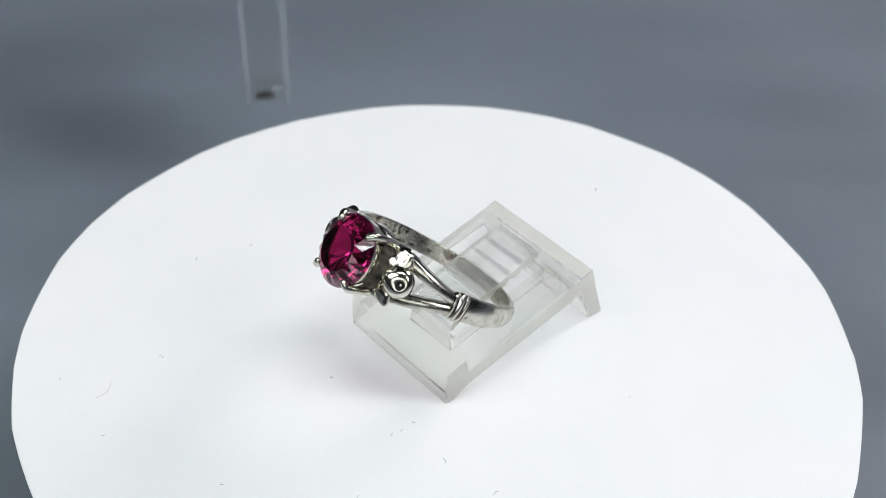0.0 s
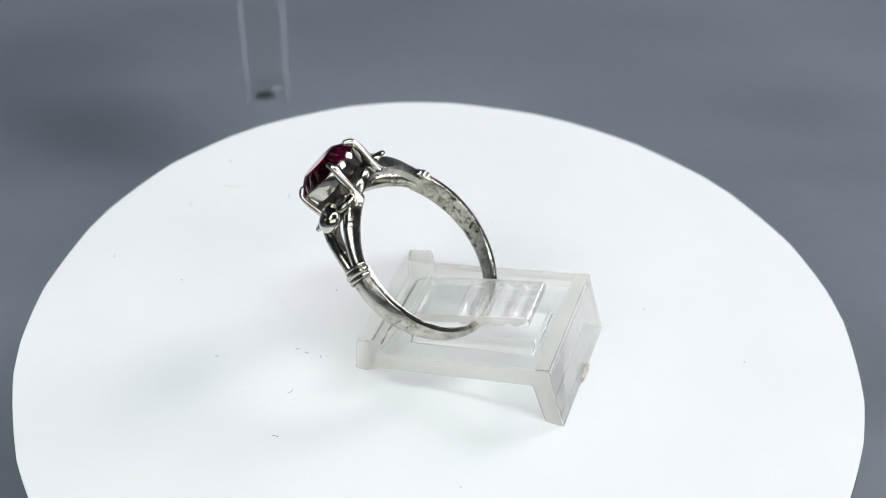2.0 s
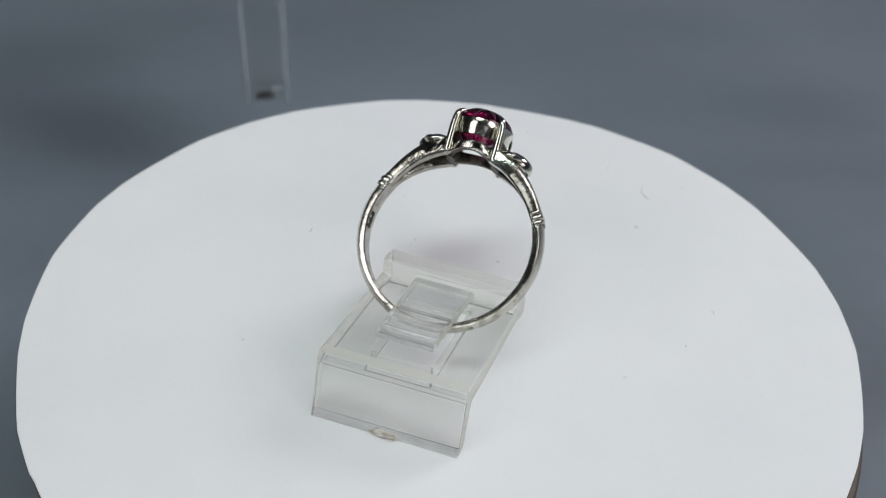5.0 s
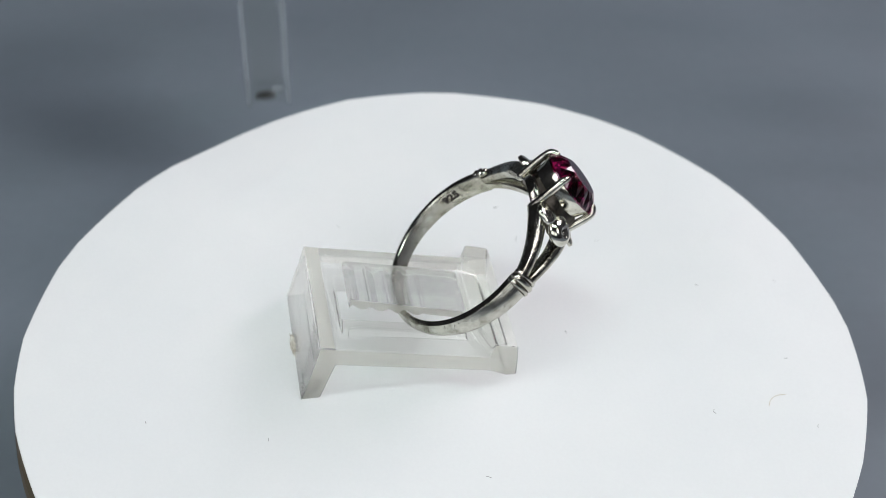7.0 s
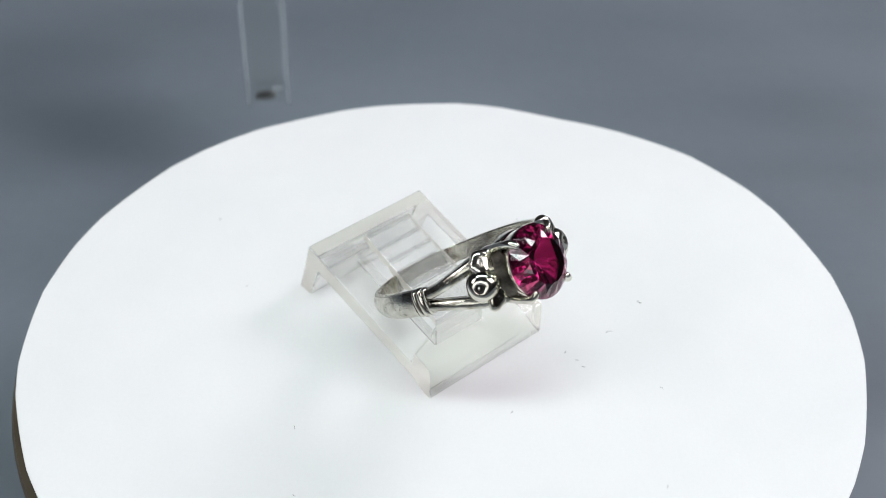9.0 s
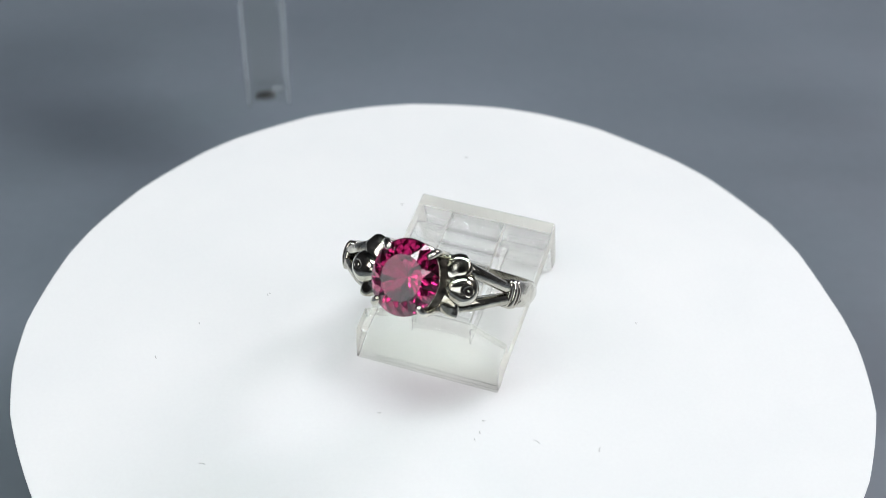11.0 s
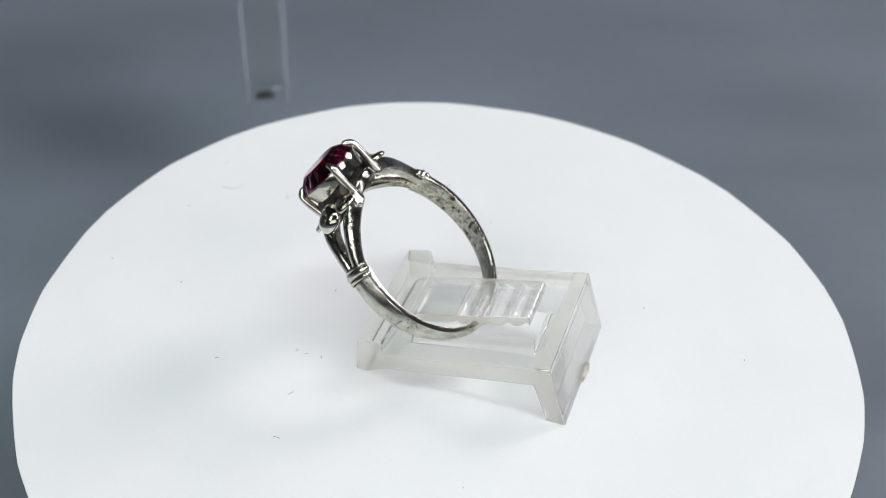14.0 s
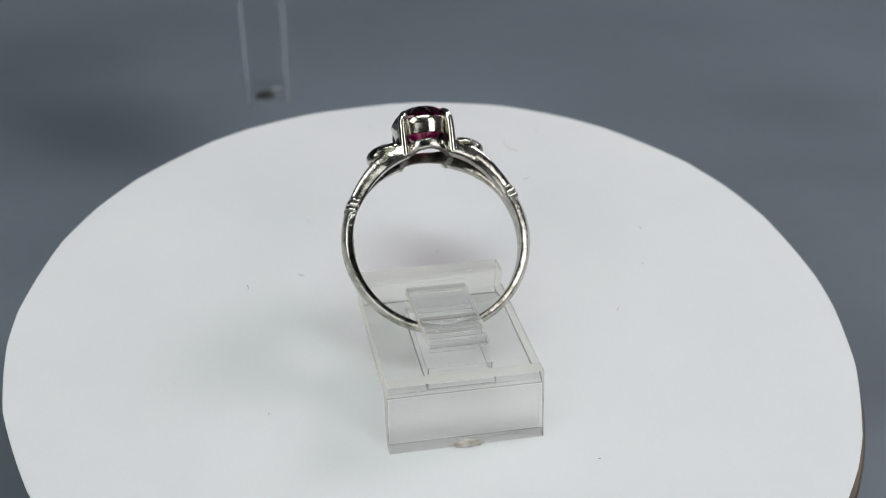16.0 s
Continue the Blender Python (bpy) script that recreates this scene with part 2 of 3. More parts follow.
def card_radius(a):
    deg = math.degrees(a) % 360
    cuts = sum(depth * math.exp(-((deg - at) / wide) ** 2) for at, wide, depth in ((205, 15, 0.4), (300, 20, -0.45), (358, 20, 0.45), (15, 16, 0.35)))
    return cuts + CARD[0] + sum(c * math.cos((k + 1) * a) + s * math.sin((k + 1) * a) for k, (c, s) in enumerate(CARD[1:]))


def card_droop(a, k):
    """How far the card sags near its rim: two stretches have bent down; k: share of the radius."""
    deg = math.degrees(a) % 360
    sag = sum(depth * math.exp(-((deg - at) / wide) ** 2) for at, wide, depth in ((222, 27, 0.60), (339, 15, 0.72), (20, 16, 0.42)))
    return -sag * max(0.0, (k - 0.75) / 0.25) ** 1.5


def fibre(bm, x, y, length, turn, bend, thick):
    pts = []
    for i in range(6):
        t = i / 5 - 0.5
        px, py = t * length, bend * (t * t - 0.25) * length
        pts.append((x + px * math.cos(turn) - py * math.sin(turn), y + px * math.sin(turn) + py * math.cos(turn), thick * 0.7 + 0.25 * thick * (i % 2)))
    tube(bm, pts, [thick] * 6, 5)


def build_turntable():
    table = tagged(new("turntable"), "round turntable topped with a hand-cut white card", "turntable")
    # the cut edge runs in short straight snips
    snips = [2 * math.pi * (i + 0.25 * math.sin(i * 2.3)) / 34 for i in range(34)]
    outline = []
    for i, a in enumerate(snips):
        b = snips[(i + 1) % 34] + (2 * math.pi if i == 33 else 0)
        pa, pb = Vector((math.cos(a), math.sin(a))) * card_radius(a), Vector((math.cos(b), math.sin(b))) * card_radius(b)
        for k in range(6):
            t = k / 6
            m = a + (b - a) * t
            p = pa.lerp(pb, t) * 0.45 + Vector((math.cos(m), math.sin(m))) * card_radius(m) * 0.55
            outline.append(p)
    bm = bmesh.new()
    sheet = ((0.2, -0.35), (0.75, -0.35), (0.85, -0.35), (0.93, -0.35), (0.996, -0.35), (1.0, -0.28), (1.0, -0.06), (0.998, 0.0), (0.93, 0.0), (0.85, 0.0), (0.75, 0.0), (0.2, 0.0))
    rings = [[(p.x * k, p.y * k, z + card_droop(math.atan2(p.y, p.x), k)) for p in outline] for k, z in sheet]
    loft(bm, rings)
    part("card", bm, PAPER, table, "white card disc with a snipped edge", smooth=30)
    bm = bmesh.new()
    loft(bm, [[(-0.1 + r * math.cos(2 * math.pi * i / 96), 1.1 + r * math.sin(2 * math.pi * i / 96), z) for i in range(96)]
              for r, z in ((43.5, -9.0), (44.2, -8.6), (44.45, -8.0), (44.45, -2.4), (44.2, -2.0), (43.0, -1.9), (40.0, -1.5), (33.5, -0.36))])
    part("platter", bm, TAN, table, "tan platter under the card")
    bm = bmesh.new()
    loft(bm, [[(r * math.cos(2 * math.pi * i / 64), r * math.sin(2 * math.pi * i / 64), z) for i in range(64)]
              for r, z in ((16, -10.0), (16, -9.0))])
    part("spindle", bm, BLACK, table)
    rnd = random.Random(4)
    marks = ((-28.5, 10.8, 0.6), (-22.6, 13.6, 0.4), (-11.3, -7.3, 0.45), (-4.6, -15.0, 0.5), (-3.6, -14.4, 0.5), (-2.5, -13.2, 0.4), (0.7, -18.1, 0.9),
             (5.7, -21.9, 0.8), (-29.5, -5.3, 0.7), (-7.4, -23.0, 0.6), (-20.4, -22.1, 0.4), (-27.7, -27.6, 0.35), (18.4, 26.9, 0.4), (6.7, 22.1, 0.4),
             (-33.0, -16.5, 0.5), (-39.2, -9.1, 0.6), (-14.1, 14.5, 0.7), (19.6, -8.6, 0.35))
    bm = bmesh.new()
    for x, y, size in marks:
        fibre(bm, x, y, size * 0.75, rnd.uniform(0, 6.3), rnd.uniform(-1.2, 1.2), 0.016 + 0.012 * rnd.random())
    lint = tagged(part("lint", bm, FIBRE), "scattered dark lint specks on the white card", "lint", kind="stuff")
    bm = bmesh.new()
    fibre(bm, -34.4, -10.3, 2.6, 1.2, 0.8, 0.035)
    thread = tagged(part("thread", bm, HAIR), "pale curled thread lying on the white card", "thread")
    base = tagged(new("motor_unit"), "black round motor housing under the turntable, on the table", "motor unit")
    bm = bmesh.new()
    loft(bm, [[(r * math.cos(2 * math.pi * i / 72), r * math.sin(2 * math.pi * i / 72), z) for i in range(72)]
              for r, z in ((37, FLOOR), (38.5, FLOOR + 1), (38.5, -11.5), (37, -10.0))])
    part("housing", bm, BLACK, base)
    return table, lint, thread


# ---- the display stand: u along, v across, z up ----
STAND = Matrix.Translation((0.67 * MM, -10.63 * MM, 0)) @ pose(0, 0, 0, 0, 0, 41.8)
SLOPE = 0.231


def plate_top(u):
    return 3.12 + SLOPE * (u - 3.1)


def build_stand():
    stand = tagged(new("ring_stand"), "clear acrylic ring stand with a ribbed clip, on the white card", "ring stand")
    across = (0.0, 4.55, 11.1, 15.65)
    inner = (3.0, 4.45, 4.45, 3.0)          # the lip grows thicker towards its middle

    def station(k):
        w, c = across[k], inner[k]
        return {"a0": (0.0, w, 0.0), "a1": (-0.05, w, 2.3), "a2": (0.0, w, 4.05),
                "b0": (1.1, w, 0.0), "b1": (1.1, w, 2.5), "b2": (1.0, w, 4.4),
                "c0": (c, w, 1.0 + SLOPE * (c - 3.0)), "c1": (c + 0.05, w, plate_top(c)), "c2": (c - 0.45, w, 4.7 + SLOPE * (c - 2.6)),
                "d0": (17.7, w, 4.2), "d1": (17.7, w, plate_top(17.7)),
                "e0": (18.9, w, 4.46), "e1": (18.9, w, plate_top(18.9)),
                "f0": (21.2, w, 4.46), "f1": (20.42, w, plate_top(20.42) + 0.05),
                "g0": (20.65, w, 0.0), "g1": (22.65, w, 0.0)}

    cells = {"lip0": ("a0", "b0", "b1", "a1"), "lip1": ("a1", "b1", "b2", "a2"), "lip2": ("b0", "c0", "c1", "b1"), "lip3": ("b1", "c1", "c2", "b2"),
             "plate0": ("c0", "d0", "d1", "c1"), "plate1": ("d0", "e0", "e1", "d1"), "knee": ("e0", "f0", "f1", "e1"), "leg": ("g0", "g1", "f0", "e0")}
    bm = bmesh.new()
    verts = [{k: bm.verts.new(p) for k, p in station(i).items()} for i in range(4)]
    faces = {}
    for strip in range(3):
        for name, loop in cells.items():
            if strip == 1 and name == "plate0":
                continue
            n, f = [verts[strip][k] for k in loop], [verts[strip + 1][k] for k in loop]
            quads = [n[::-1], f] + [[n[i], n[(i + 1) % 4], f[(i + 1) % 4], f[i]] for i in range(4)]
            for q in quads:
                key = frozenset(id(v) for v in q)
                faces[key] = None if key in faces else q
    for q in faces.values():
        if q:
            bm.faces.new(q)
    for v in [v for v in bm.verts if not v.link_faces]:
        bm.verts.remove(v)
    bmesh.ops.recalc_face_normals(bm, faces=bm.faces)
    bmesh.ops.dissolve_limit(bm, angle_limit=radians(1.0), verts=bm.verts, edges=bm.edges)
    sharp = [e for e in bm.edges if len(e.link_faces) == 2 and e.calc_face_angle(0) > radians(20)]
    arris = set(bmesh.ops.bevel(bm, geom=sharp, offset=0.13, segments=2, profile=0.5, affect="EDGES")["faces"])
    bm.normal_update()
    for f in bm.faces:
        c = f.calc_center_median()
        side = abs(f.normal.y) > 0.6 and (c.y < 1.0 or c.y > 14.6)
        lip = c.x < 4.3 and c.z > 3.9
        knee = 18.85 < c.x < 20.6 and f.normal.z > 0.5
        deep = c.x < 4.6 or c.x > 18.7
        f.material_index = 3 if f in arris else 1 if (side and not lip) or knee else 4 if c.x > 18.7 else 2 if deep else 0
    part("body", bm, [CLEAR, FROST, SOLID, ARRIS, LEG], stand, smooth=30)

    # the springy clip over the slot: smooth at the root, ribbed below towards its end
    bm = bmesh.new()
    top, low = [], []
    steps = 56
    for i in range(steps + 1):
        u = 4.52 + (16.85 - 4.52) * i / steps
        h = 1.95 + 0.045 * (u - 4.5) - 0.25 * max(0.0, (5.2 - u) / 0.7) - (0.5 * max(0.0, (u - 16.5) / 0.35) ** 2)
        thick = 1.05
        if u > 9.0:
            rib = abs(math.sin(math.pi * (u - 9.0) / 1.86))
            thick = 0.75 + 0.55 * rib
        top.append((u, plate_top(u) + h))
        low.append((u, plate_top(u) + max(h - thick, 0.35) + (0.35 * max(0.0, (u - 16.5) / 0.35) ** 2)))
    profile = top + low[::-1]

    def width(u):
        return 3.25 - 0.25 * (u - 4.5) / 12.0
    loft(bm, [[(u, 7.83 + s * width(u), z) for u, z in profile] for s in (-1, 1)])
    bmesh.ops.recalc_face_normals(bm, faces=bm.faces)
    bm.normal_update()
    rim = [e for e in bm.edges if len(e.link_faces) == 2 and e.calc_face_angle(0) > radians(55)]
    arris = set(bmesh.ops.bevel(bm, geom=rim, offset=0.07, segments=1, profile=0.5, affect="EDGES")["faces"])
    bm.normal_update()
    for f in bm.faces:
        f.material_index = 2 if f in arris else 1 if abs(f.normal.y) > 0.6 else 0
    part("clip", bm, [CLOUDY, FROST, ARRIS], stand, "ribbed clear spring clip", smooth=25)

    # round marks of the mould on the plate
    for v in (2.15, 13.45):
        bm = bmesh.new()
        u, r = 15.85, 1.45
        pts = [(u + r * math.cos(a), v + r * math.sin(a), plate_top(u + r * math.cos(a)) + 0.02) for a in (2 * math.pi * i / 40 for i in range(41))]
        tube(bm, pts, [0.022] * 41, 5, rounded=False)
        part("mould_mark", bm, ARRIS, stand)

    # dried glue at the foot of the leg
    bm = bmesh.new()
    bmesh.ops.create_icosphere(bm, subdivisions=4, radius=1.0)
    for v in bm.verts:
        n = noise.noise(v.co * 2.1) * 0.55 + noise.noise(v.co * 5.5) * 0.45 + noise.noise(v.co * 11.0) * 0.18
        crest = 0.30 * math.exp(-((v.co.y - 0.1) / 0.35) ** 2) * max(0.0, v.co.z)
        v.co = Vector((22.66 + v.co.x * 0.26 * (1 + n), 7.9 + v.co.y * 1.30 * (1 + n), 0.36 + v.co.z * 0.32 * (1 + n) + crest))
    part("glue_residue", bm, GLUE, stand, "crumbly lump of dried glue", smooth=60)
    return stand


# ---- the ring: x across, z towards the gem, y along the finger hole ----
LEAN = 53.0
RING = STAND @ Matrix.Translation((4.05 * MM, 7.85 * MM, 10.85 * MM)) @ Matrix((
    (0.0, -math.cos(radians(LEAN)), -math.sin(radians(LEAN)), 0), (1.0, 0.0, 0.0, 0), (0.0, -math.sin(radians(LEAN)), math.cos(radians(LEAN)), 0), (0, 0, 0, 1)))
INNER = 8.8


def polar(phi, r, y):
    return (r * math.sin(phi), y, r * math.cos(phi))


def build_band(ring):
    bm = bmesh.new()
    rings = []
    for i in range(97):
        phi = radians(61 + (299 - 61) * i / 96)
        down = 0.5 - 0.5 * math.cos(math.pi * min(1.0, abs(abs(math.degrees(phi) - 180) - 119) / 95))     # 0 at the collars, 1 at the bottom
        w = 1.32 - 0.40 * down
        t = 1.22 - 0.30 * down
        sec = [(0.0, -w + 0.12), (-0.02, -w * 0.4), (-0.02, w * 0.4), (0.0, w - 0.12), (0.10, w), (t * 0.45, w), (t * 0.62, w * 0.93), (t * 0.92, w * 0.45),
               (t, 0.0), (t * 0.92, -w * 0.45), (t * 0.62, -w * 0.93), (t * 0.45, -w), (0.10, -w)]
        rings.append([polar(phi, INNER + r, y) for r, y in sec])
    loft(bm, rings)
    bmesh.ops.recalc_face_normals(bm, faces=bm.faces)
    bm.normal_update()
    for f in bm.faces:
        c = f.calc_center_median()
        f.material_index = 1 if f.normal.x * c.x + f.normal.z * c.z < -0.5 * math.hypot(c.x, c.z) else 0
    part("band", bm, [WORN, PITTED], ring, "scratched silver band with dark tarnish spots", smooth=28)


def build_shoulders(ring):
    for s in (-1, 1):
        # two rails that part from the collar towards the setting
        for r in (-1, 1):
            bm = bmesh.new()
            rings = []
            for i in range(25):
                t = i / 24
                phi = s * radians(62 - 46 * t)
                e = t * t * (3 - 2 * t)
                y = r * (0.48 + 1.67 * (0.40 * t + 0.60 * e))
                lo = INNER - 0.03 + 0.17 * e
                hi = INNER + 1.25 + 0.65 * e
                w = 0.54 + 0.13 * e
                sec = [(lo, y - w * 0.75), (lo, y + w * 0.75), (lo + 0.22, y + w), (hi - 0.42, y + w), (hi - 0.16, y + w * 0.80), (hi, y + w * 0.30), (hi, y - w * 0.30),
                       (hi - 0.16, y - w * 0.80), (hi - 0.42, y - w), (lo + 0.22, y - w)]
                rings.append([polar(phi, a, b) for a, b in sec])
            loft(bm, rings)
            part("shoulder_rail", bm, CAST, ring, smooth=35)
        # dark sleeve under the collar, showing between its ridges
        bm = bmesh.new()
        rows = []
        for k in range(9):
            phi = s * radians(57.0 + 9.4 * k / 8)
            rows.append([polar(phi, INNER + d, y) for d, y in ((0.30, 1.31), (0.75, 1.34), (1.05, 1.15), (1.28, 0.60), (1.34, 0.0), (1.28, -0.60), (1.05, -1.15), (0.75, -1.34), (0.30, -1.31))])
        loft(bm, rows)
        part("collar_groove", bm, OXIDE_SHADE, ring, smooth=35)
        # the collar: three rounded ridges over the band
        for k, (deg, fat) in enumerate(((58.2, 0.26), (61.5, 0.36), (64.9, 0.28))):
            bm = bmesh.new()
            phi = s * radians(deg)
            pts = []
            for i in range(15):
                a = math.pi * (i / 14 - 0.5)
                y = 1.14 * math.sin(a) / max(abs(math.sin(a)), abs(math.cos(a)) ** 0.5 + 0.12)
                rad = INNER + 0.36 + 0.74 * max(0.0, math.cos(a)) ** 0.55
                pts.append(polar(phi, rad, y))
            tube(bm, pts, [fat * 0.9] + [fat] * 13 + [fat * 0.9], 10)
            part("collar_ridge", bm, SILVER, ring, smooth=60)


def ellipse(ax, ay, z, n=48):
    return [(ax * math.cos(2 * math.pi * i / n), ay * math.sin(2 * math.pi * i / n), z) for i in range(n)]


def build_setting(ring):
    # upper gallery: a thin oval wall just under the girdle
    bm = bmesh.new()
    outer = [(2.78, 3.18, 11.0), (2.90, 3.3, 11.07), (3.08, 3.48, 12.0), (3.26, 3.64, 12.7), (3.22, 3.60, 12.79)]
    innr = [(3.04, 3.42, 12.7), (2.84, 3.22, 12.0), (2.64, 3.02, 11.05)]
    rings = [ellipse(*e) for e in outer + innr]
    loft(bm, rings + [rings[0]], caps=False)
    bmesh.ops.remove_doubles(bm, verts=bm.verts, dist=0.001)
    part("gallery", bm, SILVER, ring, "polished oval silver gallery", smooth=40)

    # lower gallery: an oval rail that follows the curve of the finger hole
    bm = bmesh.new()
    rings = []
    n = 56
    for i in range(n):
        a = 2 * math.pi * i / n
        row = []
        for k, z in ((0.97, 0.80), (1.0, 0.74), (1.03, 0.06), (1.0, 0.0), (0.84, 0.0), (0.82, 0.06), (0.83, 0.78)):
            x, y = 2.75 * k * math.cos(a), 3.0 * k * math.sin(a)
            base = math.sqrt((INNER + 0.12) ** 2 - x * x)
            lift = math.sin(a) ** 2
            row.append((x, y, base + 0.50 * lift + z * (1.75 - 0.45 * lift)))
        rings.append(row)
    loft(bm, rings + [rings[0]], caps=False)
    bmesh.ops.remove_doubles(bm, verts=bm.verts, dist=0.001)
    part("base_rail", bm, OXIDE_SHADE, ring, smooth=40)

    for sy in (-1, 1):
        bm = bmesh.new()
        rings = []
        for i in range(21):
            x = 2.45 * (i / 10 - 1)
            base = math.sqrt((INNER + 0.15) ** 2 - x * x)
            y = sy * 3.0 * math.sqrt(max(0.0, 1 - (x / 2.95) ** 2))
            lift = 0.48 * (1 - (x / 2.95) ** 2)
            rings.append([(x, y + sy * d, base + lift + z) for d, z in ((-0.12, 0.0), (0.20, 0.0), (0.26, 0.12), (0.24, 0.85), (0.12, 0.98), (-0.12, 0.95))])
        loft(bm, rings)
        part("arch", bm, WORN, ring, smooth=35)
    for sx in (-1, 1):
        for sy in (-1, 1):
            bm = bmesh.new()
            path = spline([(2.5 * sx, 2.4 * sy, 8.9), (2.52 * sx, 2.6 * sy, 10.4), (2.5 * sx, 2.80 * sy, 12.1), (2.36 * sx, 2.82 * sy, 13.0), (2.0 * sx, 2.42 * sy, 13.42)], 6)
            tube(bm, path, [0.47 - 0.12 * i / (len(path) - 1) for i in range(len(path))], 12)
            part("prong", bm, SILVER, ring, smooth=60)
    # small struts between the galleries at the two ends
    for sx in (-1, 1):
        bm = bmesh.new()
        loft(bm, [[(sx * (x + d), y, z) for x, y in ((2.0, -1.3), (2.55, -1.3), (2.55, 1.3), (2.0, 1.3))] for d, z in ((0.15, 8.6), (0.1, 9.8), (0.0, 11.3))])
        part("strut", bm, OXIDE_SHADE, ring, smooth=30)


def build_gem(ring):
    """Oval brilliant: table, star and kite facets on the crown, a thin girdle, long pavilion facets."""
    ax, ay, n = 3.24, 3.66, 32
    girdle = 12.8

    def oval(k, turn, z):
        return bm.verts.new((ax * k * math.cos(2 * math.pi * turn), ay * k * math.sin(2 * math.pi * turn), z))
    bm = bmesh.new()
    table = [oval(0.61, (i + 0.5) / 16, girdle + 1.40) for i in range(16)]
    mid = [oval(0.83, i / 16, girdle + 0.90) for i in range(16)]
    up, low = ([oval(1.0, i / n, girdle + z) for i in range(n)] for z in (0.10, -0.10))
    deep = [oval(0.27, (i + 0.5) / 8, girdle - 2.10) for i in range(8)]
    tip = bm.verts.new((0, 0, girdle - 2.75))
    bm.faces.new(table)
    for i in range(16):
        j = (i + 1) % 16
        u = [up[(2 * i + k) % n] for k in range(3)]
        bm.faces.new((table[i - 1], mid[i], table[i]))
        bm.faces.new((table[i], mid[i], u[1]))
        bm.faces.new((table[i], u[1], mid[j]))
        bm.faces.new((mid[i], u[0], u[1]))
        bm.faces.new((mid[j], u[1], u[2]))
    for i in range(8):
        d = [low[(4 * i + k) % n] for k in range(5)]
        bm.faces.new((d[0], deep[i], d[2], d[1]))
        bm.faces.new((d[2], deep[i], d[4], d[3]))
        bm.faces.new((d[0], deep[i - 1], tip, deep[i]))
    for i in range(n):
        j = (i + 1) % n
        bm.faces.new((up[i], low[i], low[j], up[j]))
    part("gemstone", bm, GEM, ring, "faceted oval magenta-pink gemstone", smooth=None)


def petal_shape(bm, length, width, height, point, dish, square):
    """A cast petal along +x from the origin, flat below; point: how far its end is drawn to a tip; dish: how deep its middle is hollowed."""
    nu, nv = 22, 28
    rings = []
    for i in range(1, nu):
        t = i / nu
        half = width * (0.30 * (1 - t) + math.sin(math.pi * t ** 1.5) ** square) * (1 - point * t * t)
        tall = height * math.sin(math.pi * min(1.0, 0.12 + 0.88 * t)) ** 0.35 * (1 - 0.25 * t)
        hollow = dish * max(0.0, math.sin(math.pi * min(1.0, t * 1.12))) ** 1.3
        row = []
        for j in range(nv):
            b = 2 * math.pi * j / nv
            c, z = math.cos(b), math.sin(b)
            z = math.copysign(abs(z) ** 0.7, z)
            cut = 1 - hollow * math.exp(-(c / 0.52) ** 2) if z > 0 else 0.5
            row.append((length * t, half * c, tall * z * cut))
        rings.append(row)
    loft(bm, rings)


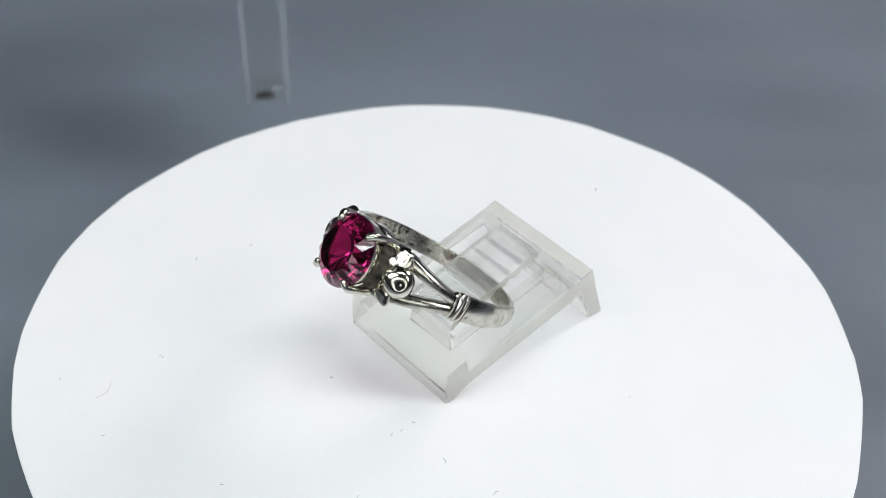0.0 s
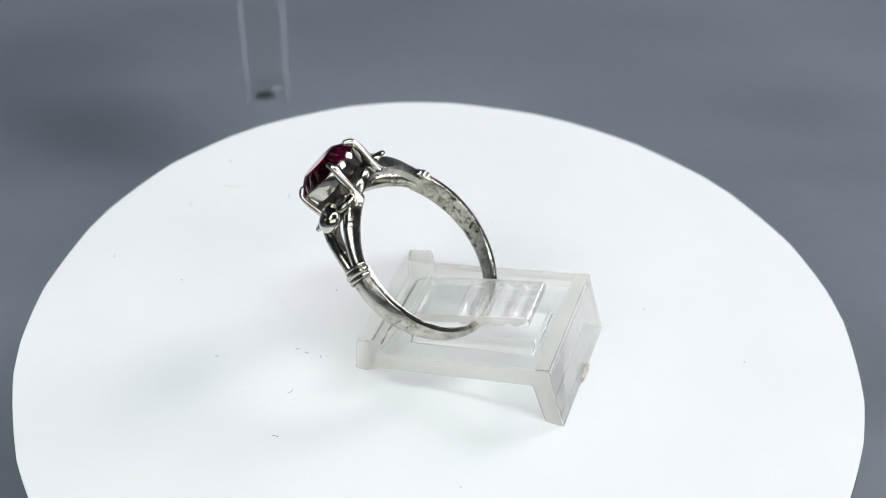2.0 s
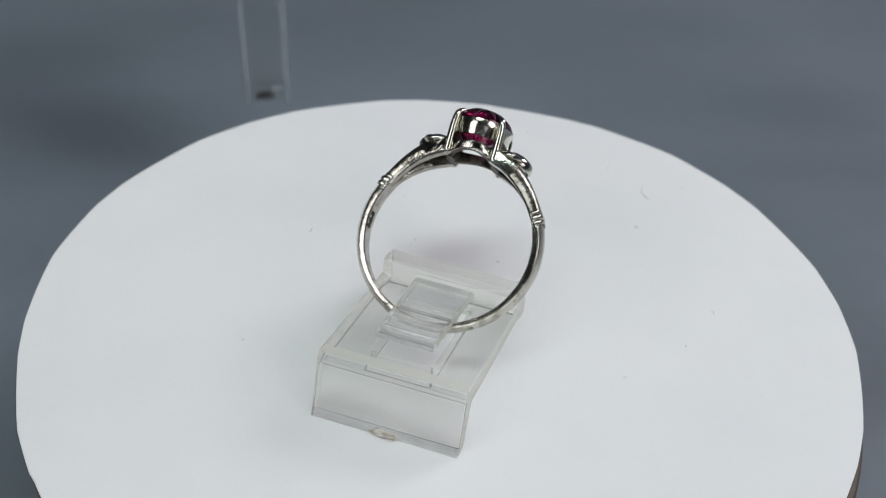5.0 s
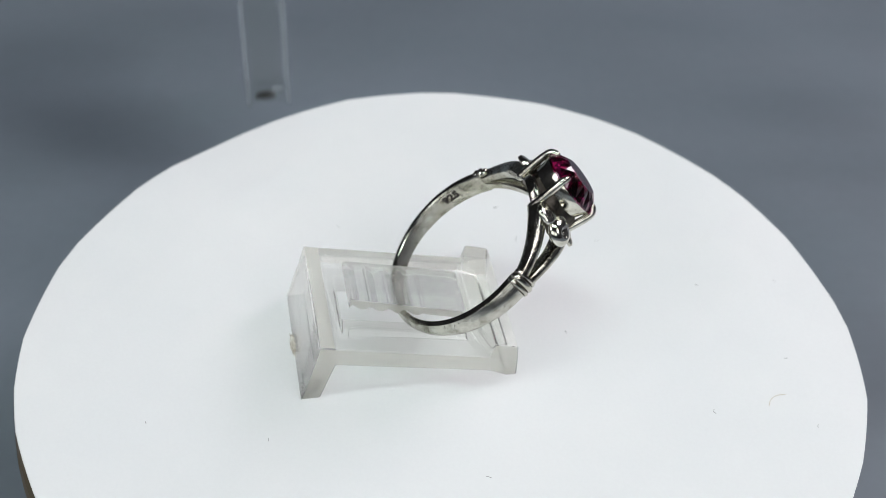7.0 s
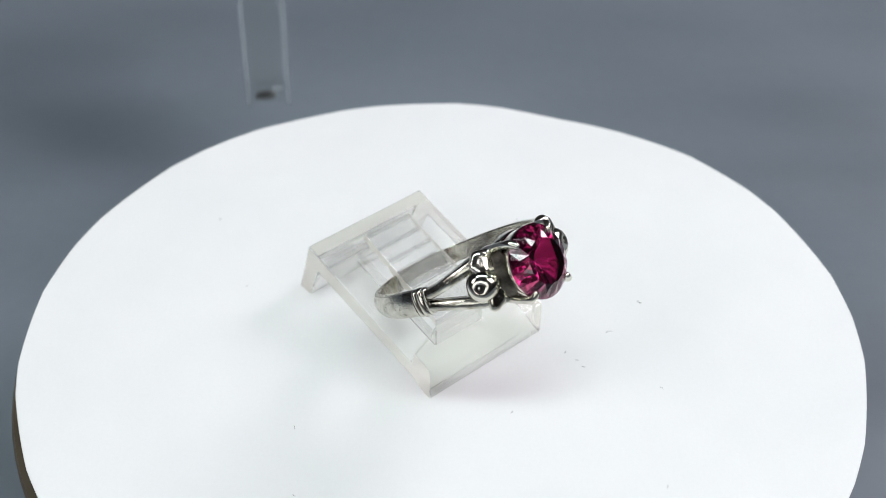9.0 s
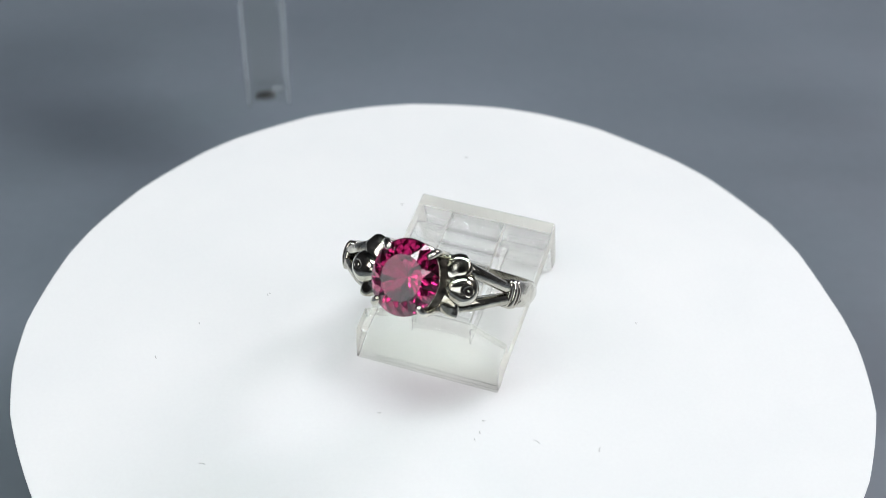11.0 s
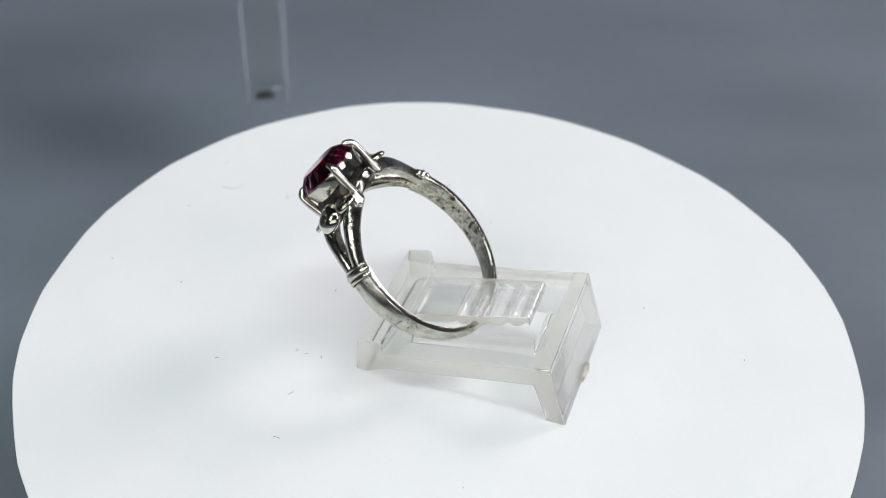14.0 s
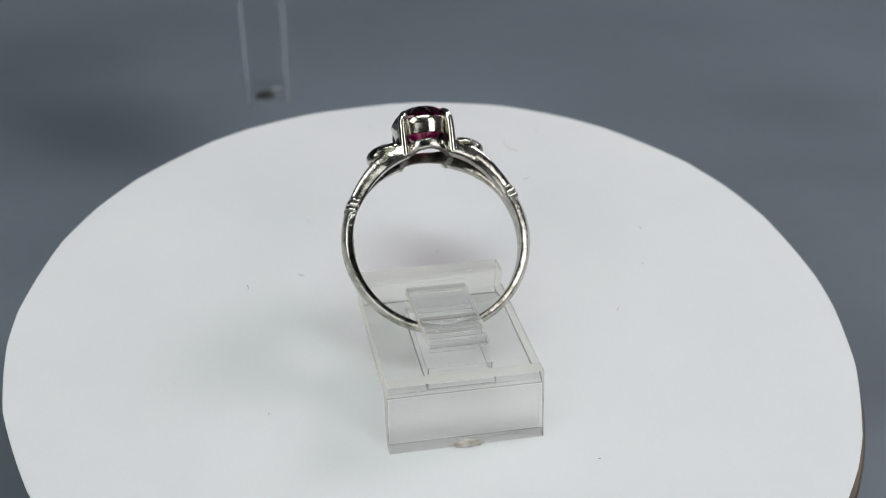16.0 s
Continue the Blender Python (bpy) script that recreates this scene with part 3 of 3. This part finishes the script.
def build_flowers(ring):
    for s in (-1, 1):
        # the large round petal: a dome drawn out towards the setting, drilled off its centre
        bm = bmesh.new()
        prof = [(0.30, 0.20), (0.34, 0.58), (0.42, 0.70), (0.54, 0.72), (0.74, 0.68), (1.02, 0.54), (1.26, 0.28), (1.42, -0.06), (1.48, -0.34), (1.38, -0.54), (1.1, -0.62)]
        rings = []
        for r, z in prof:
            shift = 0.42 * s * max(0.0, 1.0 - r / 1.48)
            row = []
            for i in range(40):
                a = 2 * math.pi * i / 40
                x, y = r * math.cos(a), r * math.sin(a)
                inward = max(0.0, -math.cos(a) * s)
                x += -s * 0.28 * (r / 1.48) * inward ** 3
                y *= 1.0 - 0.09 * inward ** 2
                row.append((x + shift, y, z - 0.10 * inward * r))
            rings.append(row)
        rows = loft(bm, rings)
        # inside of the drilled eye: the hole's shade is put into its colour
        eye_rim = set(rows[0] + rows[1] + rows[2])
        for f in bm.faces:
            f.material_index = 1 if all(v in eye_rim for v in f.verts) else 0
        seat = Matrix.Translation((5.0 * s, 0.15, 10.05)) @ pose(0, 0, 0, 0, 34 * s, 0) @ Matrix.Diagonal((1.06, 1.08, 0.84, 1))
        bm.transform(seat)
        bead = part("flower_bead", bm, [SILVER, NICK_SHADE], ring, "domed silver flower petal with a drilled eye", smooth=50)
        # the small ball left in the drilled eye
        bm = bmesh.new()
        bmesh.ops.create_uvsphere(bm, u_segments=12, v_segments=8, radius=0.19)
        bm.transform(seat @ Matrix.Translation((0.34 * s, 0.0, 0.42)))
        part("eye", bm, SILVER, bead, smooth=80)
        for sy, length, wide, high, point, dish, square, yaw in ((-1, 3.0, 1.14, 0.72, 0.05, 0.14, 0.36, 40), (1, 3.05, 0.98, 0.66, 0.50, 0.15, 0.50, 46)):
            bm = bmesh.new()
            petal_shape(bm, length, wide, high, point, dish, square)
            for v in bm.verts:
                v.co += Vector((0.4, 0.4, 1.0)) * 0.10 * noise.noise(v.co * 1.15 + Vector((7.0 * s, 3.0 * sy, 0)))
            turn = math.degrees(math.atan2(sy * math.sin(radians(yaw)), s * math.cos(radians(yaw))))
            bm.transform(Matrix.Translation((2.75 * s, 0.75 * sy, 10.15)) @ pose(0, 0, 0, 0, 0, turn) @ pose(0, 0, 0, 0, 10, 0))
            part("petal", bm, SILVER, ring, smooth=60)
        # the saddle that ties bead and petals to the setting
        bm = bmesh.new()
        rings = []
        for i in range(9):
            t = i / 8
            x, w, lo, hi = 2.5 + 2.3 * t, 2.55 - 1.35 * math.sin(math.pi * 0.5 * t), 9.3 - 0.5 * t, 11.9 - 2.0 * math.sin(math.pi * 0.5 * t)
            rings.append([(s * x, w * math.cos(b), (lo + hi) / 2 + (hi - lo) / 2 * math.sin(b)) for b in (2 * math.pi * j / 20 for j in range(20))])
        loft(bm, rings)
        # its dark colour stands in for the shade between the petals
        part("saddle", bm, OXIDE_SHADE, ring, "silver saddle behind the petals, darkened for recess shade", smooth=60)


def build_hallmark(ring):
    curve = bpy.data.curves.new("mark", "FONT")
    curve.body, curve.size, curve.align_x, curve.align_y, curve.extrude = "925", 1.3 * MM, "CENTER", "CENTER", 0.02 * MM
    curve.offset = 0.045 * MM
    tmp = bpy.data.objects.new("mark", curve)
    me = bpy.data.meshes.new_from_object(tmp)
    bpy.data.objects.remove(tmp)
    bpy.data.curves.remove(curve)
    # bent to the band: it reads towards the gem, its top towards -y
    r = (INNER - 0.065) * MM
    for v in me.vertices:
        along, high, out = v.co
        a = along / r + 0.012
        v.co = (-(r - out) * math.cos(a), -high - 0.25 * MM, (r - out) * math.sin(a))
    me.materials.append(NICK_SHADE)
    bm = bmesh.new()
    rows = []
    for k in range(13):
        a = (k / 12 - 0.5) * 0.30 + 0.012
        soft = 0.12 * abs(2 * k / 12 - 1) ** 6
        rows.append([(-(INNER - d) * math.cos(a), y - 0.25, (INNER - d) * math.sin(a)) for d, y in
                     ((0.025, -0.62 + soft), (0.042, -0.55 + soft), (0.042, 0.55 - soft), (0.025, 0.62 - soft))])
    loft(bm, rows)
    part("hallmark_field", bm, CAST, ring, "dark punched field of the hallmark")
    ob = new("hallmark", me)
    ob.parent = ring
    tagged(ob, "stamped hallmark reading 925")


def build_ring():
    ring = tagged(new("ring"), "silver ring with an oval pink gemstone, leaning in the clear stand", "ring")
    build_band(ring)
    build_shoulders(ring)
    build_setting(ring)
    build_gem(ring)
    build_flowers(ring)
    build_hallmark(ring)
    return ring


build_room()
build_post()
TURNTABLE, LINT, THREAD = build_turntable()
DISPLAY = build_stand()
JEWEL = build_ring()


def motions():
    """The turntable, a little out of true, carries the stand and the ring round at an even pace."""
    times = [SECONDS * i / 64 for i in range(65)]
    for thing, rest in ((TURNTABLE, Matrix.Identity(4)), (LINT, Matrix.Identity(4)), (THREAD, Matrix.Identity(4)), (DISPLAY, STAND), (JEWEL, RING)):
        walk(thing, [(t, pose(0, 0, 0, 0, 0, TURN * t) @ pose(0, 0, 0, -0.747, -0.135, 0) @ rest) for t in times])


motions()
